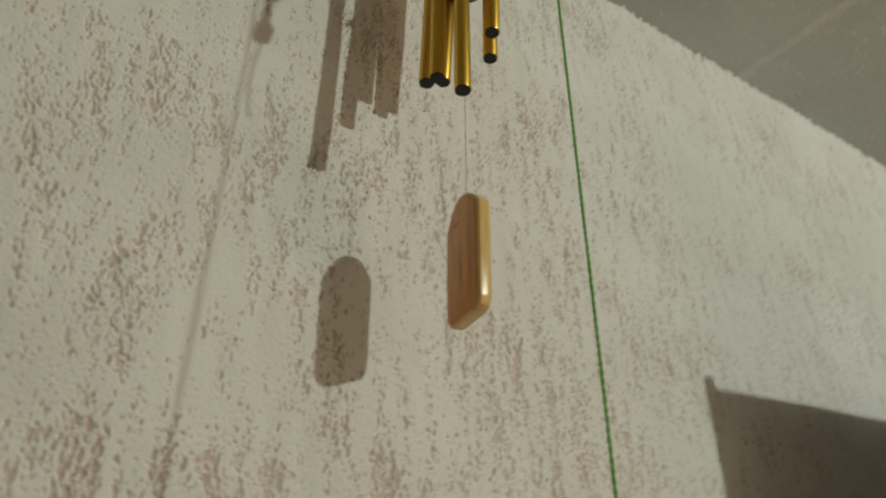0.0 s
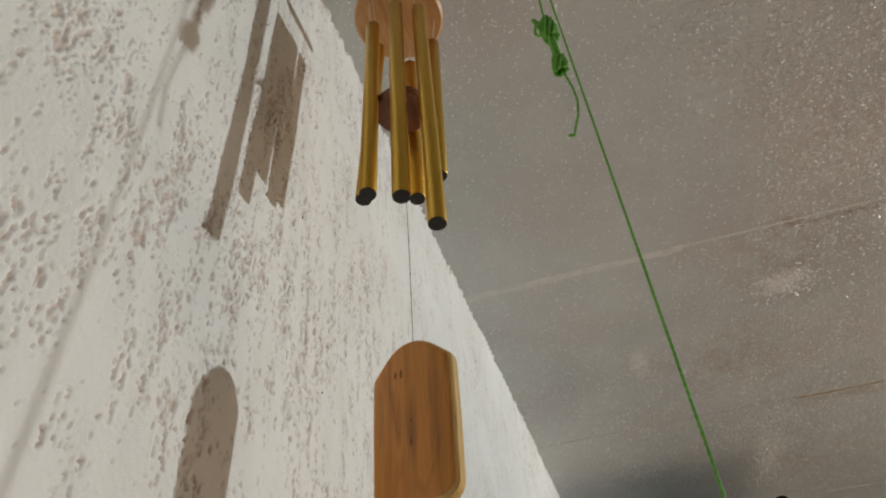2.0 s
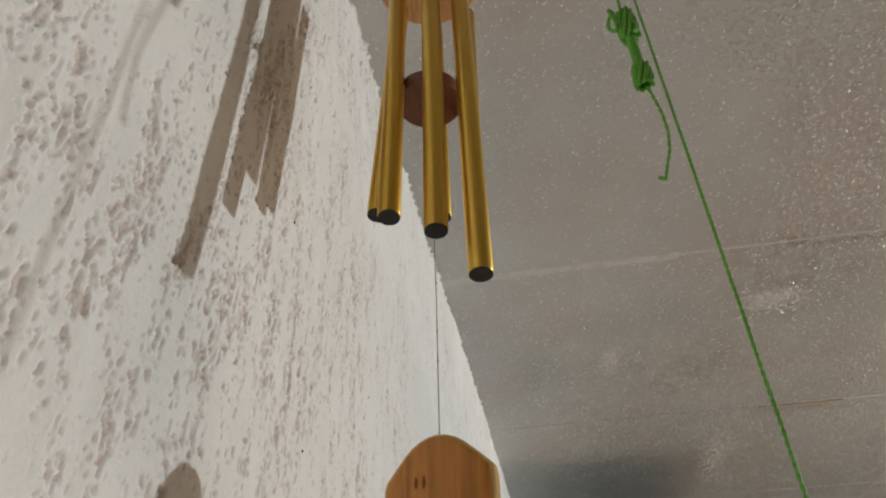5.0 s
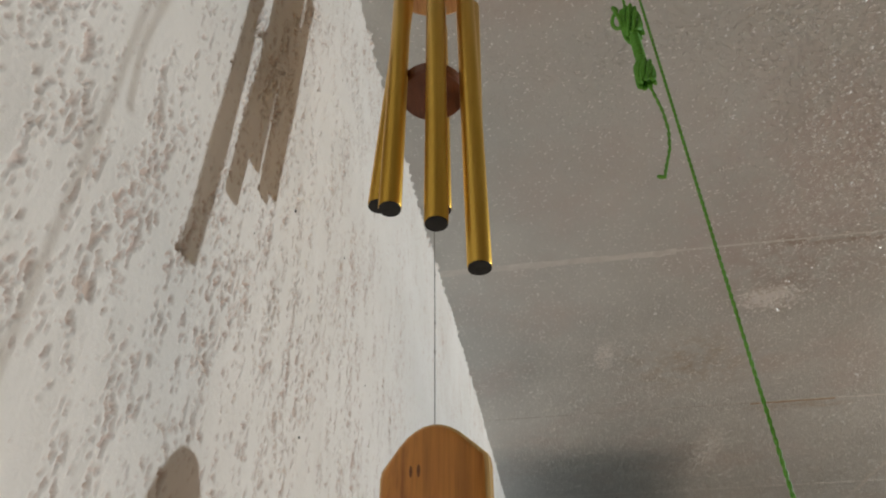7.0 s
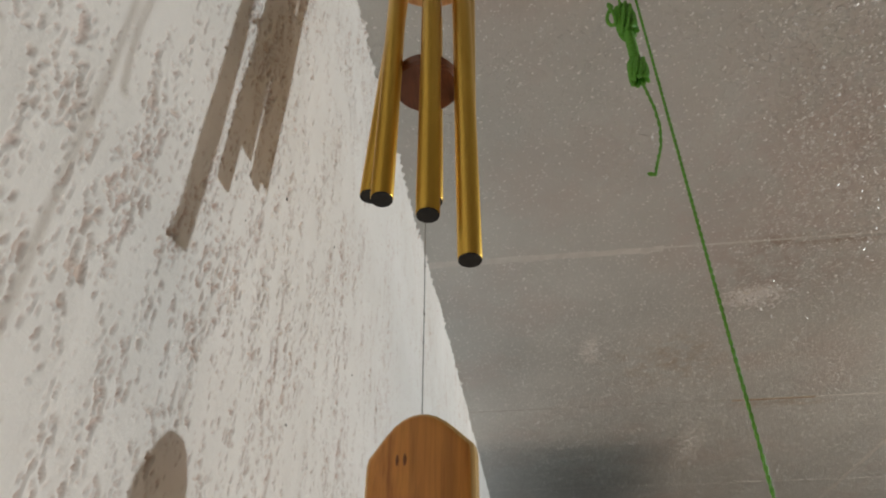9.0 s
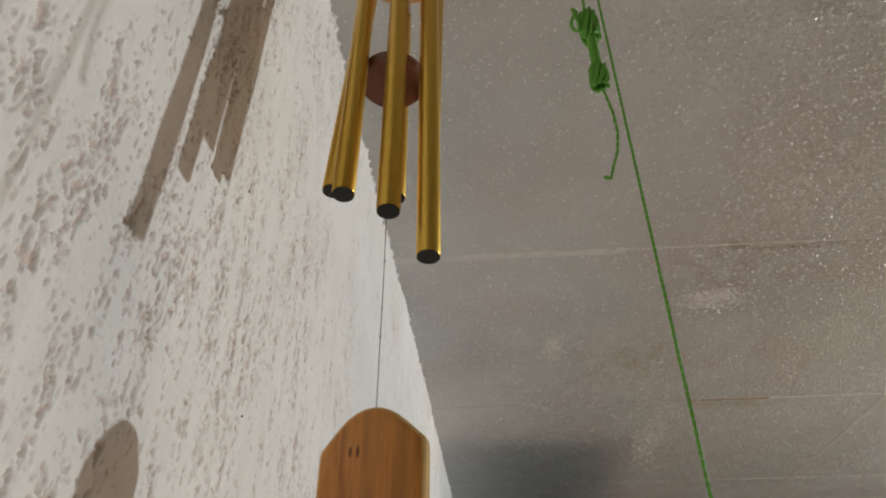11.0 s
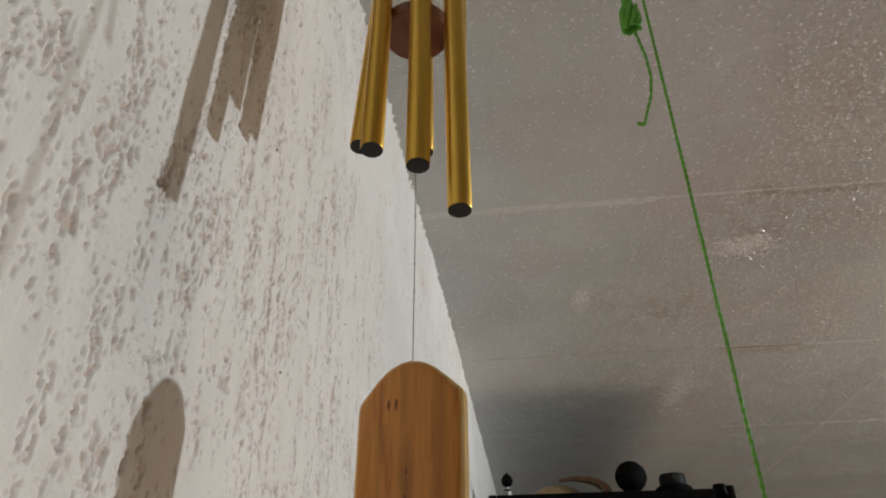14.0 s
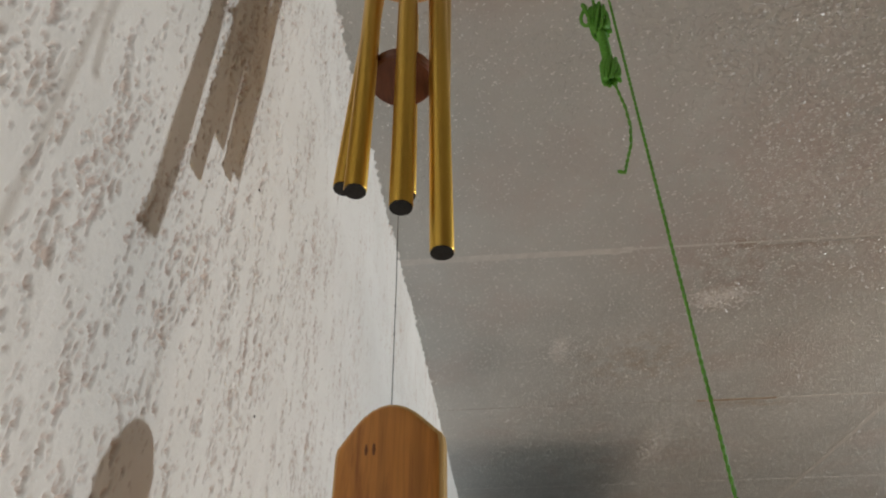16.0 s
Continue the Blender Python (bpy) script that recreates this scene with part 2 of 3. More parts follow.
def tube_along(points, radius, sides=8, bm=None):
    """A round cord along a line of points."""
    bm = bm or bmesh.new()
    pts = [Vector(p) for p in points]
    rings, side = [], None
    for i, p in enumerate(pts):
        d = (pts[min(i + 1, len(pts) - 1)] - pts[max(i - 1, 0)]).normalized()
        if side is None:
            side = d.orthogonal().normalized()
        side = (side - d * side.dot(d)).normalized()
        up = d.cross(side)
        r = radius(i / (len(pts) - 1)) if callable(radius) else radius
        rings.append([bm.verts.new(p + r * (math.cos(2 * math.pi * k / sides) * side + math.sin(2 * math.pi * k / sides) * up)) for k in range(sides)])
    for a, b in zip(rings, rings[1:]):
        for k in range(sides):
            bm.faces.new((a[k], a[(k + 1) % sides], b[(k + 1) % sides], b[k]))
    bm.faces.new(rings[0][::-1])
    bm.faces.new(rings[-1])
    return bm


# ---- the room ----
wall_n = mesh_ob("wall_north", box((WEST - 0.2, WALL_Y + 0.014, 0), (EAST + 0.2, WALL_Y + 0.22, CEIL_Z + 0.02)), CREAM)
tagged(wall_n, "rough white plastered wall with worm-like grooves", "wall", kind="structure")
for name, lo, hi in (("wall_east", (EAST, SOUTH, 0), (EAST + 0.2, WALL_Y + 0.014, CEIL_Z + 0.02)),
                     ("wall_west", (WEST - 0.2, SOUTH, 0), (WEST, WALL_Y + 0.014, CEIL_Z + 0.02)),
                     ("wall_south", (WEST - 0.2, SOUTH - 0.2, 0), (EAST + 0.2, SOUTH, CEIL_Z + 0.02))):
    tagged(mesh_ob(name, box(lo, hi), CREAM if name == "wall_east" else DIM), "plain cream painted wall" if name == "wall_east" else "plain brown painted wall", "wall", kind="structure")
tagged(mesh_ob("floor", box((WEST - 0.2, SOUTH - 0.2, -0.12), (EAST + 0.2, WALL_Y + 0.22, 0)), FLOOR_M), "plain brown floor", "floor", kind="structure")

# ceiling: boards 0.6 m wide with narrow open joints, pale filler in them
JOINTS = [-1.014, -0.415, 0.186, 0.785, 1.37, 1.97, 2.567]


def ceiling():
    bm = bmesh.new()

    def block(x0, x1, y0, y1, z0, z1, mat):
        made = bmesh.ops.create_cube(bm, size=1)["verts"]
        for v in made:
            v.co = Vector((x0 + (x1 - x0) * (v.co.x + 0.5), y0 + (y1 - y0) * (v.co.y + 0.5), z0 + (z1 - z0) * (v.co.z + 0.5)))
        for f in {f for v in made for f in v.link_faces}:
            f.material_index = mat
    edges = [WEST] + JOINTS + [EAST]
    for i, (a, b) in enumerate(zip(edges, edges[1:])):
        lift = (0.0, 0.0003, 0.0001)[i % 3]
        block(a + (0.0025 if i else 0), b - (0.0025 if b < EAST else 0), SOUTH, WALL_Y + 0.013, CEIL_Z + lift, CEIL_Z + 0.03, 0)
    for x in JOINTS:
        mat = 3 if abs(x - 1.37) < 0.01 else 1
        block(x - 0.0026, x + 0.0026, SOUTH, WALL_Y + 0.013, CEIL_Z + 0.0002, CEIL_Z + 0.03, mat)
    # uneven smears along the joints: pale filler, a rusty stretch, a grimy stretch
    rng = random.Random(8)
    for x, y0, y1, half, mat in ((0.788, 0.055, WALL_Y + 0.005, 0.008, 1), (1.374, -0.332, -0.165, 0.0042, 2), (1.372, -0.9, -0.335, 0.0026, 1),
                                 (0.79, -0.46, -0.13, 0.003, 3), (1.97, -1.2, -0.3, 0.0035, 1), (2.567, -1.4, -0.3, 0.004, 1)):
        y = y0
        while y < y1 - 0.001:
            step = min(rng.uniform(0.012, 0.03), y1 - y)
            block(x - half * rng.uniform(0.7, 1.15), x + half * rng.uniform(0.7, 1.15), y, y + step + 0.0005, CEIL_Z - rng.uniform(0.0001, 0.0003), CEIL_Z + 0.0002, mat)
            y += step
    # a pale seam across the boards, from end to end
    x = 1.376
    while x < EAST - 0.02:
        step = rng.uniform(0.05, 0.12)
        mid = -0.583 + rng.uniform(-0.0012, 0.0012)
        block(x, x + step + 0.0005, mid - 0.006, mid + 0.006, CEIL_Z - rng.uniform(0.0001, 0.00025), CEIL_Z + 0.0002, 1)
        x = min(x + step, EAST - 0.02)
    return bm


tagged(mesh_ob("ceiling", ceiling(), [CEIL, FILLER, RUST, GROUT]), "grey glittering ceiling boards with pale joints and brown stains", "ceiling", kind="structure")


def flecks():
    """Small faceted grains that catch the light all over the ceiling, coloured pale to stand in for its glints."""
    rng = np.random.default_rng(5)
    n = 86000
    x, y = 0.15 + 2.5 * rng.random(n) ** 1.5, rng.uniform(-1.3, 0.395, n)
    # scraped places where the grit lies thick
    for k, (cx, cy, sx, sy) in enumerate(((0.94, -0.105, 0.018, 0.024), (1.1, 0.146, 0.03, 0.014), (1.65, -0.115, 0.09, 0.016), (0.66, -0.2, 0.05, 0.09))):
        x[k * 420:(k + 1) * 420], y[k * 420:(k + 1) * 420] = rng.normal(cx, sx, 420), rng.normal(cy, sy, 420)
    # more grains on the near boards, where the glints are thickest
    x[-14000:], y[-14000:] = rng.normal(0.58, 0.22, 14000), rng.uniform(-0.75, -0.05, 14000)
    turn = rng.uniform(0, 2 * np.pi, n)
    size = (0.00042 + 0.0011 * rng.random(n) ** 2.6) * (1 + 0.55 * np.exp(-((x - 0.5) / 0.35) ** 2 - ((y + 0.35) / 0.35) ** 2))
    size[:1260] *= np.where(np.arange(1260) < 420, 1.9, np.where(np.arange(1260) < 840, 0.8, 1.25))
    long, wide = size * rng.uniform(0.9, 1.7, n), size * rng.uniform(0.5, 0.9, n)
    c, s_ = np.cos(turn), np.sin(turn)
    u = np.stack([c, s_, np.zeros(n)], -1) * long[:, None]
    w = np.stack([-s_, c, np.zeros(n)], -1) * wide[:, None]
    o = np.stack([x, y, np.full(n, CEIL_Z + 0.0002)], -1)
    tip = o + u * rng.uniform(-0.4, 0.4, n)[:, None] + w * rng.uniform(-0.4, 0.4, n)[:, None]
    tip[:, 2] -= 0.0004 + size * rng.uniform(0.4, 0.9, n)
    co = np.stack([o - u - w, o + u - w, o + u + w, o - u + w, tip], 1).reshape(-1, 3)
    first = 5 * np.arange(n)
    tris = np.concatenate([np.stack([first + k, first + (k + 1) % 4, first + 4], -1) for k in range(4)])
    me = bpy.data.meshes.new("ceiling_flecks")
    me.from_pydata(co.tolist(), [], tris.tolist())
    me.materials.append(GLINT_GRAIN)
    return tagged(new("ceiling_flecks", me), "tiny pale grains scattered over the ceiling in place of glints", "grains", kind="stuff")


flecks()


# plaster coat: a real relief of long upright grooves
def value_noise(u, v, seed):
    rng = np.random.default_rng(seed)
    grid = rng.random((512, 512))
    iu, iv = np.floor(u).astype(int), np.floor(v).astype(int)
    fu, fv = u - iu, v - iv
    fu, fv = fu * fu * (3 - 2 * fu), fv * fv * (3 - 2 * fv)
    a, b = grid[iu % 512, iv % 512], grid[(iu + 1) % 512, iv % 512]
    c, d = grid[iu % 512, (iv + 1) % 512], grid[(iu + 1) % 512, (iv + 1) % 512]
    return a + (b - a) * fu + (c - a) * fv + (a - b - c + d) * fu * fv


def plaster_relief(x, z):
    """Depth below the trowelled face, in metres, and how strongly the pits take sandy colour and painted shade."""
    # dragged trails, almost upright, in which the pits gather
    lean = x + 0.06 * z + 0.006 * (value_noise(x / 0.03 + 11, z / 0.05 + 13, 12) - 0.5)
    trail = 0.65 * value_noise(lean / 0.0062 + 30, z / 0.027 + 30, 6) + 0.35 * value_noise(lean / 0.0035 + 61, z / 0.014 + 44, 13)
    dense = value_noise(x / 0.045 + 31, z / 0.06 + 17, 10)
    wx = x + 0.003 * (value_noise(x / 0.006 + 50, z / 0.008 + 50, 1) - 0.5)
    wz = z + 0.0055 * (value_noise(x / 0.005 + 9, z / 0.009 + 90, 2) - 0.5)
    n = (0.55 * value_noise(wx / 0.0013 + 100, wz / 0.0034 + 100, 3) + 0.3 * value_noise(wx / 0.001 + 40, wz / 0.002 + 70, 4)
         + 0.15 * value_noise(wx / 0.0009 + 10, wz / 0.0014 + 20, 5))
    cut = 0.322 + 0.4 * (trail - 0.5) + 0.2 * (dense - 0.5)
    groove = np.clip((cut - n) / 0.06, 0, 1)
    groove = groove * groove * (3 - 2 * groove)
    crumb = np.clip((0.2 + 0.5 * (trail - 0.5) + 0.2 * (dense - 0.5) - value_noise(wx / 0.0012 + 71, wz / 0.0021 + 15, 14)) / 0.12, 0, 1)
    groove = np.maximum(groove, 0.75 * crumb)
    burr = np.clip((cut + 0.07 - n) / 0.07, 0, 1) * np.clip((n - cut) / 0.05 + 0.6, 0, 1)
    swell = 0.0022 * (value_noise(x / 0.07 + 5, z / 0.1 + 5, 7) - 0.5) + 0.0011 * (value_noise(lean / 0.011 + 5, z / 0.035 + 5, 8) - 0.5)
    grain = 0.00022 * (value_noise(x / 0.0013 + 3, z / 0.0017 + 3, 9) - 0.5)
    return 0.0016 * groove - 0.0003 * burr + swell + grain, groove


def plaster_sheet(name, x0, x1, z0, z1, step_x, step_z):
    nx, nz = int((x1 - x0) / step_x) + 1, int((z1 - z0) / step_z) + 1
    gx, gz = np.meshgrid(np.linspace(x0, x1, nx), np.linspace(z0, z1, nz))
    depth, groove = plaster_relief(gx, gz)
    # crumbled top edge, and a shallow hollow below the ceiling
    lip = np.clip((gz - (CEIL_Z - 0.007)) / 0.007, 0, 1) * (0.0065 * value_noise(gx / 0.005, gz / 0.006, 11) ** 1.5 - 0.002)
    rise = np.clip((gz - 2.25) / 0.25, 0, 1)
    hollow = 0.0055 * np.exp(-((gx - 0.5) / 0.4) ** 2) * rise * rise * (3 - 2 * rise)
    co = np.stack([gx, WALL_Y + depth + hollow - lip, gz], -1).reshape(-1, 3)
    i = (np.arange(nz - 1)[:, None] * nx + np.arange(nx - 1)[None, :]).reshape(-1)
    quads = np.stack([i, i + 1, i + nx + 1, i + nx], -1)
    me = bpy.data.meshes.new(name)
    me.vertices.add(len(co))
    me.vertices.foreach_set("co", co.astype(np.float32).reshape(-1))
    me.loops.add(quads.size)
    me.loops.foreach_set("vertex_index", quads.astype(np.int32).reshape(-1))
    me.polygons.add(len(quads))
    me.polygons.foreach_set("loop_start", np.arange(0, quads.size, 4, dtype=np.int32))
    me.polygons.foreach_set("use_smooth", np.ones(len(quads), dtype=bool))
    me.update(calc_edges=True)
    sand_shade = me.attributes.new("groove", "FLOAT", "POINT")
    sand_shade.data.foreach_set("value", groove.astype(np.float32).reshape(-1))
    me.materials.append(PLASTER)
    ob = new(name, me)
    ob.parent = wall_n
    return ob


plaster_sheet("plaster_coat", -0.15, 0.5, 1.74, 2.5, 0.0008, 0.001)
plaster_sheet("plaster_coat", 0.5, 1.1, 1.74, 2.5, 0.0015, 0.002)
plaster_sheet("plaster_coat", 1.1, EAST, 1.74, 2.5, 0.004, 0.005)
plaster_sheet("plaster_coat", WEST, -0.15, 1.74, 2.5, 0.01, 0.01)
plaster_sheet("plaster_coat", WEST, EAST, 0.0, 1.74, 0.02, 0.02)


SPECK = m_plain("dark_speck", (0.03, 0.025, 0.02), (0.06, 0.05, 0.04), 0.7, 500)
for sx, sz, sr in ((0.241, 2.177, 0.0009), (0.198, 2.128, 0.0007), (0.335, 2.21, 0.0006), (0.29, 2.06, 0.0007), (0.41, 2.145, 0.0008), (0.16, 2.31, 0.0008), (0.075, 2.215, 0.0006)):
    bm = lathe([(0, -0.8), (0.8, -0.5), (1, 0), (0.7, 0.6), (0, 0.9)], 8)
    bmesh.ops.transform(bm, matrix=Matrix.Translation((sx, WALL_Y - 0.0002, sz)) @ Matrix.Diagonal((sr, sr * 0.6, sr * 1.3, 1)), verts=bm.verts[:])
    part("speck", bm, SPECK, wall_n, "tiny dark speck of dirt")


# ---- wind chime ----
AXIS = (0.229, 0.317)
chime = thing("wind_chime", (AXIS[0], AXIS[1], CEIL_Z), "wind chime of six gold tubes under a pine disc", "wind chime")


def at_chime(bm):
    bmesh.ops.translate(bm, vec=(-AXIS[0], -AXIS[1], -CEIL_Z), verts=bm.verts[:])
    return bm


DISC_Z, DISC_R = 2.384, 0.0395
smooth(part("top_disc", at_chime(lathe([(0, 0), (DISC_R - 0.002, 0), (DISC_R, 0.002), (DISC_R, 0.0075), (DISC_R - 0.002, 0.0095), (0, 0.0095)], 48, (*AXIS, DISC_Z))), DISC_WOOD, chime, "light pine disc with drilled holes"))
for k in range(3):
    a = radians(30 + 120 * k)
    part("hanging_cord", at_chime(tube_along([(AXIS[0] + 0.03 * math.cos(a), AXIS[1] + 0.03 * math.sin(a), DISC_Z + 0.009), (AXIS[0], AXIS[1], CEIL_Z - 0.018)], 0.0005, 6)), PALE_THREAD, chime)
part("hook", at_chime(tube_along([(AXIS[0], AXIS[1] + 0.006 * math.sin(u), CEIL_Z - 0.012 - 0.006 * math.cos(u)) for u in [i * 0.4 - 0.9 for i in range(13)]] + [(AXIS[0], AXIS[1], CEIL_Z)], 0.001, 8)), BRASS, chime, "small brass ceiling hook")

TUBE_R, TOP_Z = 0.0058, 2.353
LEANS = ((-0.001, 0.002), (0.005, -0.010), (0.007, 0.0), (0.0, 0.0), (0.0, 0.0), (0.004, 0.002))
TUBES = ((0.250, 0.3155, 2.174), (0.226, 0.3462, 2.161), (0.2035, 0.334, 2.139), (0.198, 0.310, 2.1223), (0.2065, 0.2915, 2.101), (0.2365, 0.295, 2.176))
for k, (tx, ty, bz) in enumerate(TUBES):
    a = math.atan2(ty - AXIS[1], tx - AXIS[0])
    hx, hy = AXIS[0] + 0.031 * math.cos(a), AXIS[1] + 0.031 * math.sin(a)
    top = Vector((0.7 * hx + 0.3 * tx + LEANS[k][0], 0.7 * hy + 0.3 * ty + LEANS[k][1], TOP_Z))
    low = Vector((tx, ty, bz))
    rod = tube_along([low + (top - low) * s for s in (0, 0.004, 0.5, 0.996, 1)], lambda s: TUBE_R - (0.0004 if s in (0, 1) else 0), 28)
    r = smooth(part("tube", at_chime(rod), BRASS, chime, "gold anodised metal tube"), 50)
    d = (top - low).normalized()
    # Tubes are solid, so a black disc stands in for the dark hollow.
    part("hollow_end", at_chime(tube_along([low - d * 0.0006, low + d * 0.0015], TUBE_R - 0.0003, 24)), HOLLOW_BLACK, r, "black disc in place of the dark hollow tube end")
    side = Vector((-math.sin(a), math.cos(a), 0))
    for s in (-1, 1):
        part("tube_cord", at_chime(tube_along([top + side * s * TUBE_R * 0.9 - d * 0.006, Vector((hx, hy, DISC_Z)) + side * s * 0.002], 0.0004, 6)), PALE_THREAD, r)

CLAP_Z, CLAP_R = 2.244, 0.0202
smooth(part("clapper", at_chime(lathe([(0, 0), (CLAP_R - 0.0015, 0), (CLAP_R, 0.0015), (CLAP_R, 0.0075), (CLAP_R - 0.0015, 0.009), (0, 0.009)], 40, (AXIS[0] - 0.002, AXIS[1], CLAP_Z))), CLAP_WOOD, chime, "dark brown wooden striker disc"))

SX, SY, S_TOP = 0.225, 0.3152, 2.0348
part("thread", at_chime(tube_along([(AXIS[0], AXIS[1], DISC_Z), (AXIS[0] - 0.002, AXIS[1], CLAP_Z), (SX, SY, 2.1), (SX, SY, S_TOP - 0.004)], 0.00024, 6)), THREAD, chime, "thin grey thread")
for z in (2.07, 2.085, 2.112):
    part("thread_knot", at_chime(lathe([(0, -0.001), (0.00045, -0.0004), (0.00045, 0.0006), (0, 0.0012)], 8, (SX, SY, z))), THREAD, chime)


def sail():
    """The wooden wind sail: straight sides, arched top, rounded bottom corners, all edges eased."""
    w, h, th = 0.0226, 0.089, 0.0105
    out = []
    for k in range(13):
        u = -1 + 2 * k / 12
        drop, reach = (0.0112, 0.97) if u > 0 else (0.0085, 1.01)
        z = -0.0062 * (u / 0.6) ** 2 if abs(u) < 0.6 else -0.0062 - drop * (abs(u) - 0.6) / 0.4
        out.append((u * w * reach, z))
    out.append((w, -0.0205))
    out.append((w * 1.01, -h * 0.55))
    for k in range(6):
        a = radians(-90 * k / 5)
        out.append((w * 0.99 - 0.009 + 0.009 * math.cos(a), -h + 0.009 + 0.009 * math.sin(a)))
    for k in range(6):
        a = radians(-90 - 90 * k / 5)
        out.append((-w * 0.99 + 0.009 + 0.009 * math.cos(a), -h + 0.009 + 0.009 * math.sin(a)))
    out.append((-w * 1.03, -h * 0.55))
    out.append((-w * 1.035, -0.0185))
    bm = bmesh.new()
    layers = []
    for x, inset in ((-th / 2, 0.0026), (-th / 2 + 0.0006, 0.0014), (-th / 2 + 0.0024, 0), (th / 2 - 0.0024, 0), (th / 2 - 0.0008, 0.0007), (th / 2, 0.0022)):
        cz = -h * 0.5
        layers.append([bm.verts.new((x, y * (1 - inset / w), cz + (z - cz) * (1 - inset / (h / 2)))) for y, z in out])
    for i, (a, b) in enumerate(zip(layers, layers[1:])):
        for k in range(len(out)):
            f = bm.faces.new((a[k], a[(k + 1) % len(out)], b[(k + 1) % len(out)], b[k]))
            f.material_index = 1 if 0 < i < 4 else 0
    bm.faces.new(layers[0])
    bm.faces.new(layers[-1][::-1])
    return bm


SAIL_POSE = pose(SX - AXIS[0], SY - AXIS[1], S_TOP - CEIL_Z, 0, 0, -9)
sail_ob = smooth(part("wind_sail", sail(), [SAIL_WOOD, LIT_EDGE_WOOD], chime, "orange varnished pine sail with dark flecks"), 30)
sail_ob.matrix_local = SAIL_POSE
for y, z, ry, rz in ((0.0085, -0.0195, 0.0007, 0.0024), (0.0052, -0.0195, 0.0008, 0.0026), (0.0002, -0.047, 0.0006, 0.0014), (0.0006, -0.058, 0.0008, 0.0026)):
    bm = lathe([(0, -0.5), (0.6, -0.4), (1, 0), (0.6, 0.4), (0, 0.5)], 12)
    bmesh.ops.transform(bm, matrix=Matrix.Translation((-0.00525, y, z)) @ Matrix.Diagonal((0.0002, ry, rz * 2, 1)), verts=bm.verts[:])
    part("fleck", bm, KNOT_WOOD, sail_ob, "dark resin fleck")


# ---- green cord ----
GX, GY = 0.2005, 0.1905
cord = thing("green_cord", (GX, GY, CEIL_Z), "twisted bright green nylon cord with a knotted loop", "cord")


def at_cord(bm):
    bmesh.ops.translate(bm, vec=(-GX, -GY, -CEIL_Z), verts=bm.verts[:])
    return bm


def twist(z0, z1, x, y, r_cord, pitch, phase, lean=(0.0, 0.0)):
    n = int(abs(z1 - z0) / pitch * 8)
    pts = []
    for i in range(n + 1):
        z = z0 + (z1 - z0) * i / n
        a = phase + 2 * math.pi * (z - z0) / pitch
        f = i / n
        pts.append((x + lean[0] * f + r_cord * 0.5 * math.cos(a), y + lean[1] * f + r_cord * 0.5 * math.sin(a), z))
    return pts


for k in range(2):
    part("strand", at_cord(tube_along(twist(1.35, CEIL_Z, GX, GY, 0.0007, 0.0075, math.pi * k), 0.0005, 6)), GREEN, cord)
for k in range(2):
    part("loop_strand", at_cord(tube_along(twist(2.262, CEIL_Z, GX + 0.0045, GY + 0.0085, 0.0008, 0.0065, math.pi * k, (-0.004, -0.0075)), 0.0006, 6)), GREEN, cord)


KX, KY = GX + 0.004, GY + 0.0075


def knot_ball(z, r, tall, p, q, tilt, seed):
    """A cord wound round itself: a torus knot drawn out along the cord, a little uneven."""
    rng = random.Random(seed)
    n, pts = 30 * q, []
    wob = [rng.uniform(-0.12, 0.12) for _ in range(q)]
    for i in range(n + 1):
        a = 2 * math.pi * i / n
        ring = 0.76 + 0.24 * math.cos(q * a) + wob[int(i / n * q) % q] * math.sin(q * a) ** 2
        x, y, h = r * ring * math.cos(p * a), r * ring * math.sin(p * a), tall * math.sin(q * a) + 0.25 * tall * math.sin(a)
        pts.append((KX + x + tilt * h, KY + y - 0.5 * tilt * h, z + h))
    return pts


def knot_wrap(z0, z1, r, turns):
    n = turns * 16
    return [(KX + r * math.cos(2 * math.pi * turns * i / n), KY + r * math.sin(2 * math.pi * turns * i / n), z0 + (z1 - z0) * i / n) for i in range(n + 1)]


part("knot", at_cord(tube_along(knot_ball(2.2145, 0.0048, 0.0078, 5, 17, 0.12, 1), 0.0009, 6)), GREEN, cord, "tight green knot")
part("knot", at_cord(tube_along(knot_wrap(2.222, 2.252, 0.002, 15), 0.001, 7)), GREEN, cord, "close green wrapping")
part("knot", at_cord(tube_along(knot_ball(2.2585, 0.0054, 0.0088, 7, 19, -0.1, 3), 0.0009, 6)), GREEN, cord, "tight green knot")
loop = [(KX - 0.002 + 0.0052 * math.sin(u), KY + 0.006 + 0.0042 * math.sin(u) * math.cos(u * 0.5), 2.263 + 0.007 * math.cos(u)) for u in [2 * math.pi * i / 28 for i in range(29)]]
part("knot_loop", at_cord(tube_along(loop, 0.0011, 7)), GREEN, cord, "small open loop of cord")
tail = [(GX + 0.004, GY + 0.0075, 2.209), (GX + 0.0035, GY + 0.006, 2.197), (GX + 0.003, GY + 0.0045, 2.184), (GX + 0.0025, GY + 0.0044, 2.17), (GX + 0.002, GY + 0.0065, 2.157),
        (GX + 0.0015, GY + 0.0102, 2.146), (GX + 0.0015, GY + 0.0125, 2.1385), (GX + 0.001, GY + 0.0155, 2.1395)]
fine_tail = []
for a, c in zip(tail, tail[1:]):
    fine_tail += [tuple(u + (w - u) * k / 8 for u, w in zip(a, c)) for k in range(8)]
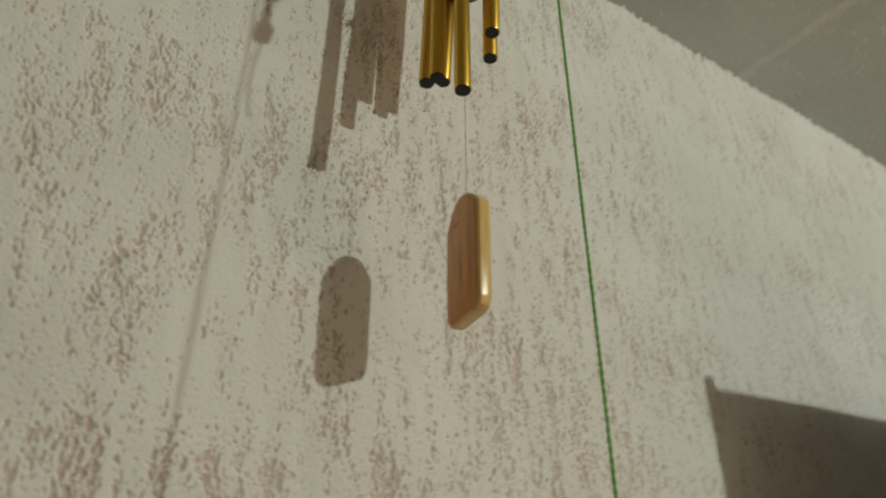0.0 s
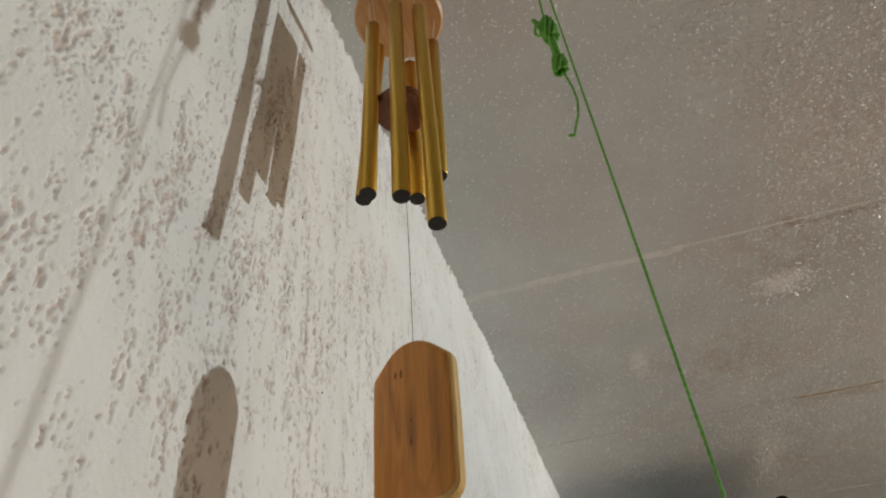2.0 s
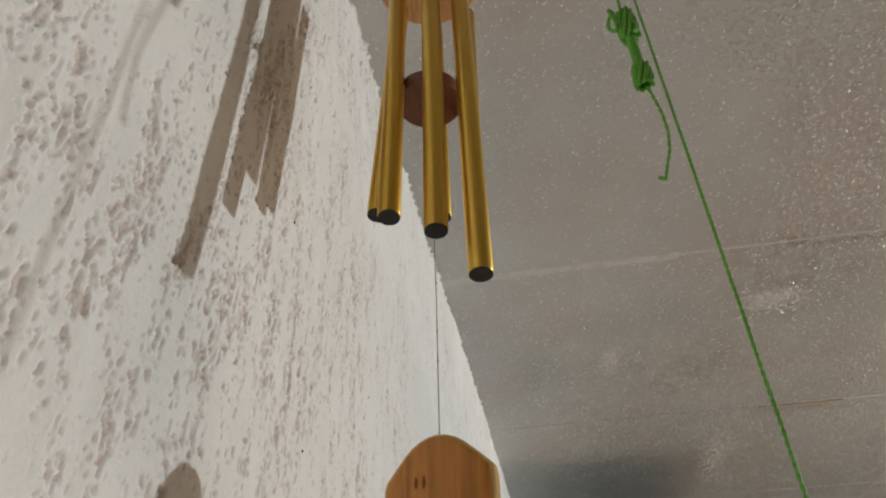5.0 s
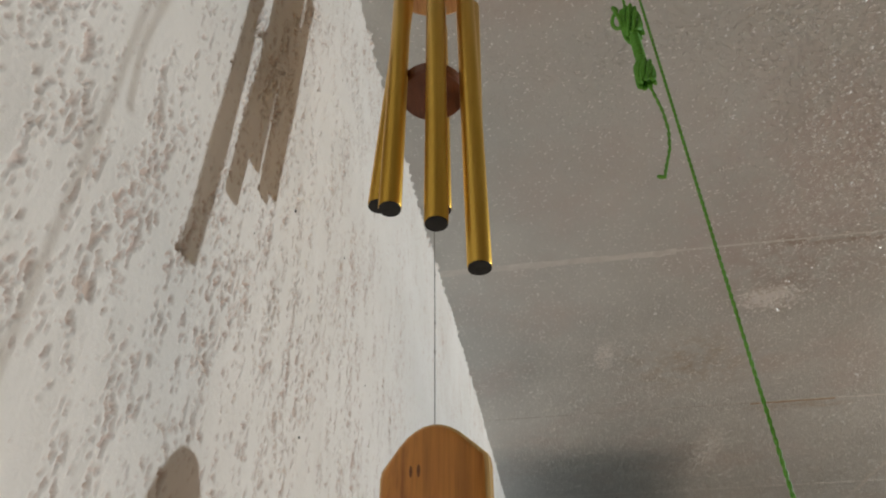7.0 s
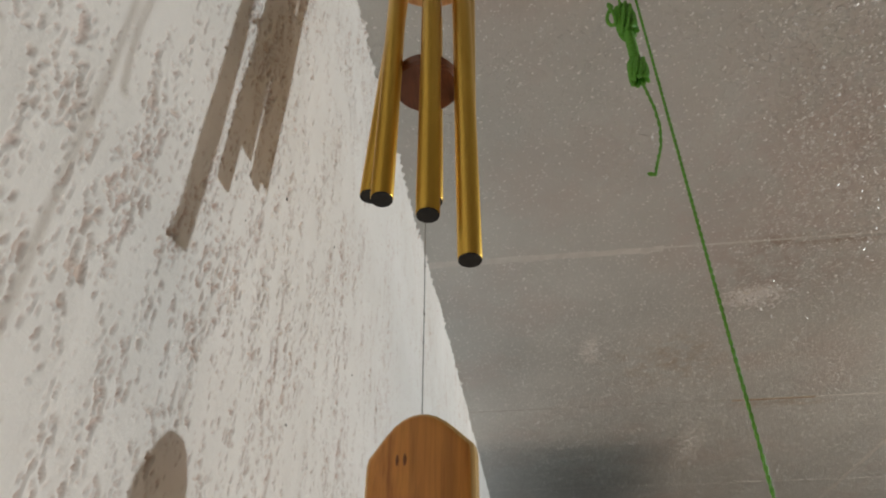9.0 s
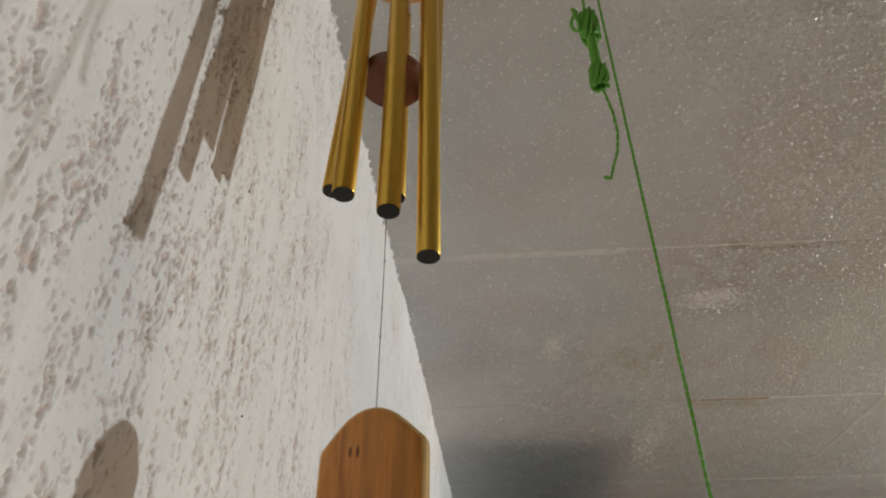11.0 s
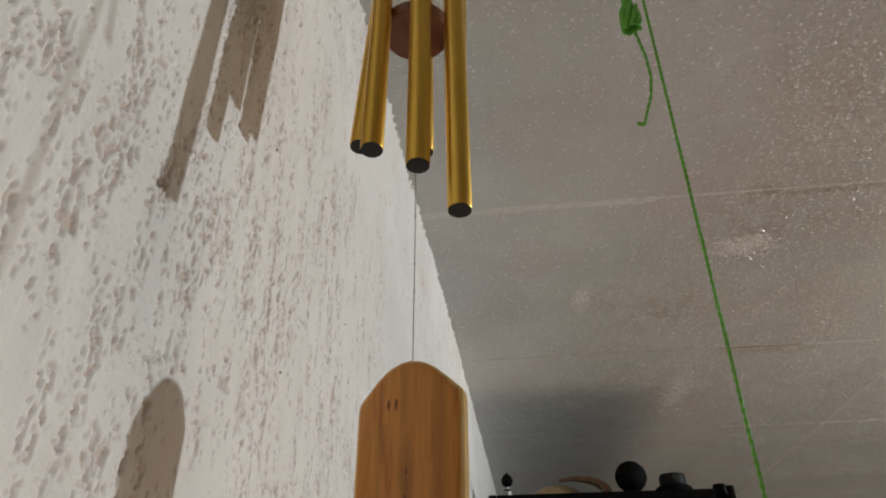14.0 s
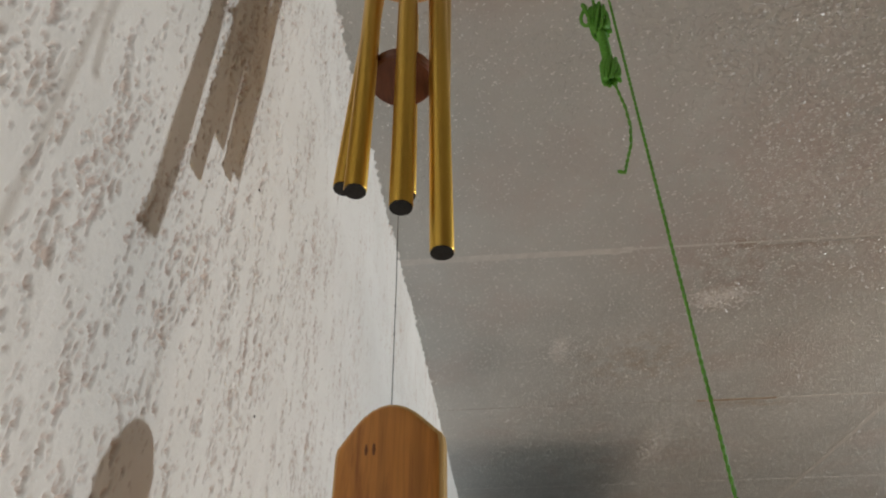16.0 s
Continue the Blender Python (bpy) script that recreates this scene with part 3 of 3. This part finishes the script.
for k in range(2):
    curl = [(x + 0.0004 * math.cos(0.9 * i + math.pi * k), y + 0.0004 * math.sin(0.9 * i + math.pi * k), z) for i, (x, y, z) in enumerate(fine_tail)]
    part("cord_tail", at_cord(tube_along(curl, lambda s: 0.0005 if s < 0.92 else 0.0008, 6)), GREEN, cord, "short frayed green tail")


# ---- black cabinet and what stands on it ----
CX, CY0, CY1, CTOP = 1.50, -0.166, 0.358, 2.236
cab = thing("cabinet", (CX + 0.2, (CY0 + CY1) / 2, 0), "tall black lacquered cabinet standing beside the plastered wall", "cabinet")


def at_cab(bm):
    bmesh.ops.translate(bm, vec=(-(CX + 0.2), -(CY0 + CY1) / 2, 0), verts=bm.verts[:])
    return bm


part("body", at_cab(box((CX + 0.018, CY0 + 0.018, 0.0), (CX + 1.6, CY1 - 0.018, CTOP - 0.018), 0.002)), BLACK, cab)
part("side_panel", at_cab(box((CX, CY0, 0.0), (CX + 1.6, CY0 + 0.0175, CTOP + 0.007), 0.007)), BLACK, cab)
part("side_panel", at_cab(box((CX, CY1 - 0.0175, 0.0), (CX + 1.6, CY1, CTOP), 0.002)), BLACK, cab)
part("top_panel", at_cab(box((CX + 0.001, CY0 + 0.018, CTOP - 0.0175), (CX + 1.6, CY1 - 0.018, CTOP), 0.002)), BLACK, cab)
for y0, y1, hy in ((CY0 + 0.02, 0.094, 0.07), (0.098, CY1 - 0.02, 0.122)):
    door = part("door", at_cab(box((CX + 0.001, y0, 0.06), (CX + 0.0175, y1, CTOP - 0.0182), 0.0006)), BLACK, cab)
    part("handle", at_cab(tube_along([(CX, hy, 1.0), (CX - 0.022, hy, 1.0), (CX - 0.022, hy, 1.16), (CX, hy, 1.16)], 0.004, 10)), GREY_PLASTIC, door, "slim dark handle")

# small bottle with a round black stopper
b1 = thing("perfume_bottle", (CX + 0.03, 0.316, CTOP), "tiny clear glass bottle with round black stopper", "bottle")
smooth(part("glass_body", lathe([(0, 0), (0.009, 0), (0.0095, 0.003), (0.0095, 0.014), (0.004, 0.018), (0.0035, 0.026), (0, 0.026)], 24), GLASS, b1, "clear glass body"))
smooth(part("stopper", lathe([(0.0, 0.022), (0.006, 0.023), (0.0115, 0.028), (0.0132, 0.035), (0.0122, 0.042), (0.008, 0.048), (0.0025, 0.0505), (0.0018, 0.054), (0, 0.055)], 24), SOOT, b1, "round black stopper"))

# straw hat with a brown band beside it
hat = thing("straw_hat", (CX + 0.1, 0.205, CTOP), "tan straw hat with a curled brown brim on the cabinet", "hat")
smooth(part("crown", lathe([(0, 0), (0.058, 0), (0.06, 0.007), (0.052, 0.02), (0.036, 0.029), (0.016, 0.033), (0, 0.034)], 36), STRAW, hat, "tan woven crown"))


def band():
    bm = bmesh.new()
    rows = []
    for i in range(25):
        u = i / 24
        a = radians(122 - 114 * u)
        c = Vector((-0.045, -0.045 - 0.068 * math.cos(a), 0.0 + 0.038 * math.sin(a) ** 0.8))
        wide = 0.009 + 0.012 * u
        t = Vector((0, -math.sin(a), math.cos(a)))
        nrm = Vector((0, -math.cos(a), math.sin(a)))
        rows.append([bm.verts.new(c + Vector((s * wide, 0, 0)) + nrm * q) for s, q in ((-1, -0.011 * u), (1, 0.002 - 0.011 * u), (1, 0.0085), (-1, 0.0065))])
    for a, b in zip(rows, rows[1:]):
        for k in range(4):
            bm.faces.new((a[k], a[(k + 1) % 4], b[(k + 1) % 4], b[k]))
    bm.faces.new(rows[0])
    bm.faces.new(rows[-1][::-1])
    return bm


smooth(part("brim_band", band(), LEATHER, hat, "curved brown leather band"))

# black ball with a chipped foot
ball = thing("ball", (CX + 0.045, 0.04, CTOP), "matt black ball on a short foot, slightly chipped", "ball")
shell = lathe([(0, 0.006)] + [(0.0345 * math.sin(radians(a)), 0.0385 - 0.0345 * math.cos(radians(a))) for a in range(15, 180, 7)] + [(0, 0.073)], 48)
for v in shell.verts:
    # a ragged bite out of its lower side
    bite = max(0.0, 1 - (v.co - Vector((-0.012, 0.03, 0.026))).length / 0.019)
    v.co += Vector((0.3, -1, 0.25)) * 0.016 * bite ** 0.6 * (1 + 0.5 * math.sin(900 * v.co.z))
smooth(part("sphere", shell, SOOT, ball))
smooth(part("foot", lathe([(0, 0), (0.019, 0), (0.02, 0.003), (0.016, 0.01), (0, 0.012)], 28), SOOT, ball))

# dark jar
jar = thing("jar", (CX + 0.05, -0.05, CTOP), "squat dark grey plastic jar with a ribbed lid", "jar")
smooth(part("jar_body", lathe([(0, 0), (0.037, 0), (0.039, 0.003), (0.039, 0.012), (0.033, 0.016), (0, 0.016)], 32), SOOT, jar))
smooth(part("lid", lathe([(0, 0.016), (0.027, 0.016), (0.0285, 0.019), (0.0285, 0.036), (0.026, 0.041), (0.01, 0.042), (0, 0.042)], 32), GREY_PLASTIC, jar, "dark grey screw lid"))

# upright black cover, wedge-shaped in plan, its near top corner shading the lower wall
screen = thing("panel_screen", (0.66, 0.083, 0), "tall black wedge-shaped panel standing upright near the wall", "screen")


def wedge(z0, z1):
    bm = bmesh.new()
    plan = [(0, -0.006), (0.54, -0.036), (0.54, 0.125), (0, 0.006)]
    low, high = [[bm.verts.new((x, y, z)) for x, y in plan] for z in (z0, z1)]
    bm.faces.new(low[::-1])
    bm.faces.new(high)
    for i in range(4):
        bm.faces.new((low[i], low[(i + 1) % 4], high[(i + 1) % 4], high[i]))
    bmesh.ops.bevel(bm, geom=bm.edges[:], offset=0.002, segments=2, affect="EDGES", profile=0.6)
    return bm


part("panel", wedge(0.02, 2.0615), BLACK, screen)
part("corner_post", lathe([(0, 2.061), (0.0075, 2.061), (0.0066, 2.0635), (0.006, 2.067), (0.0064, 2.070), (0.0056, 2.0712), (0, 2.0716)], 16, (0.0068, 0, 0)), BLACK, screen, "short black post end")
for x in (0.08, 0.46):
    part("foot", box((x - 0.02, -0.05, 0.0), (x + 0.02, 0.16, 0.021), 0.004), SOOT, screen)
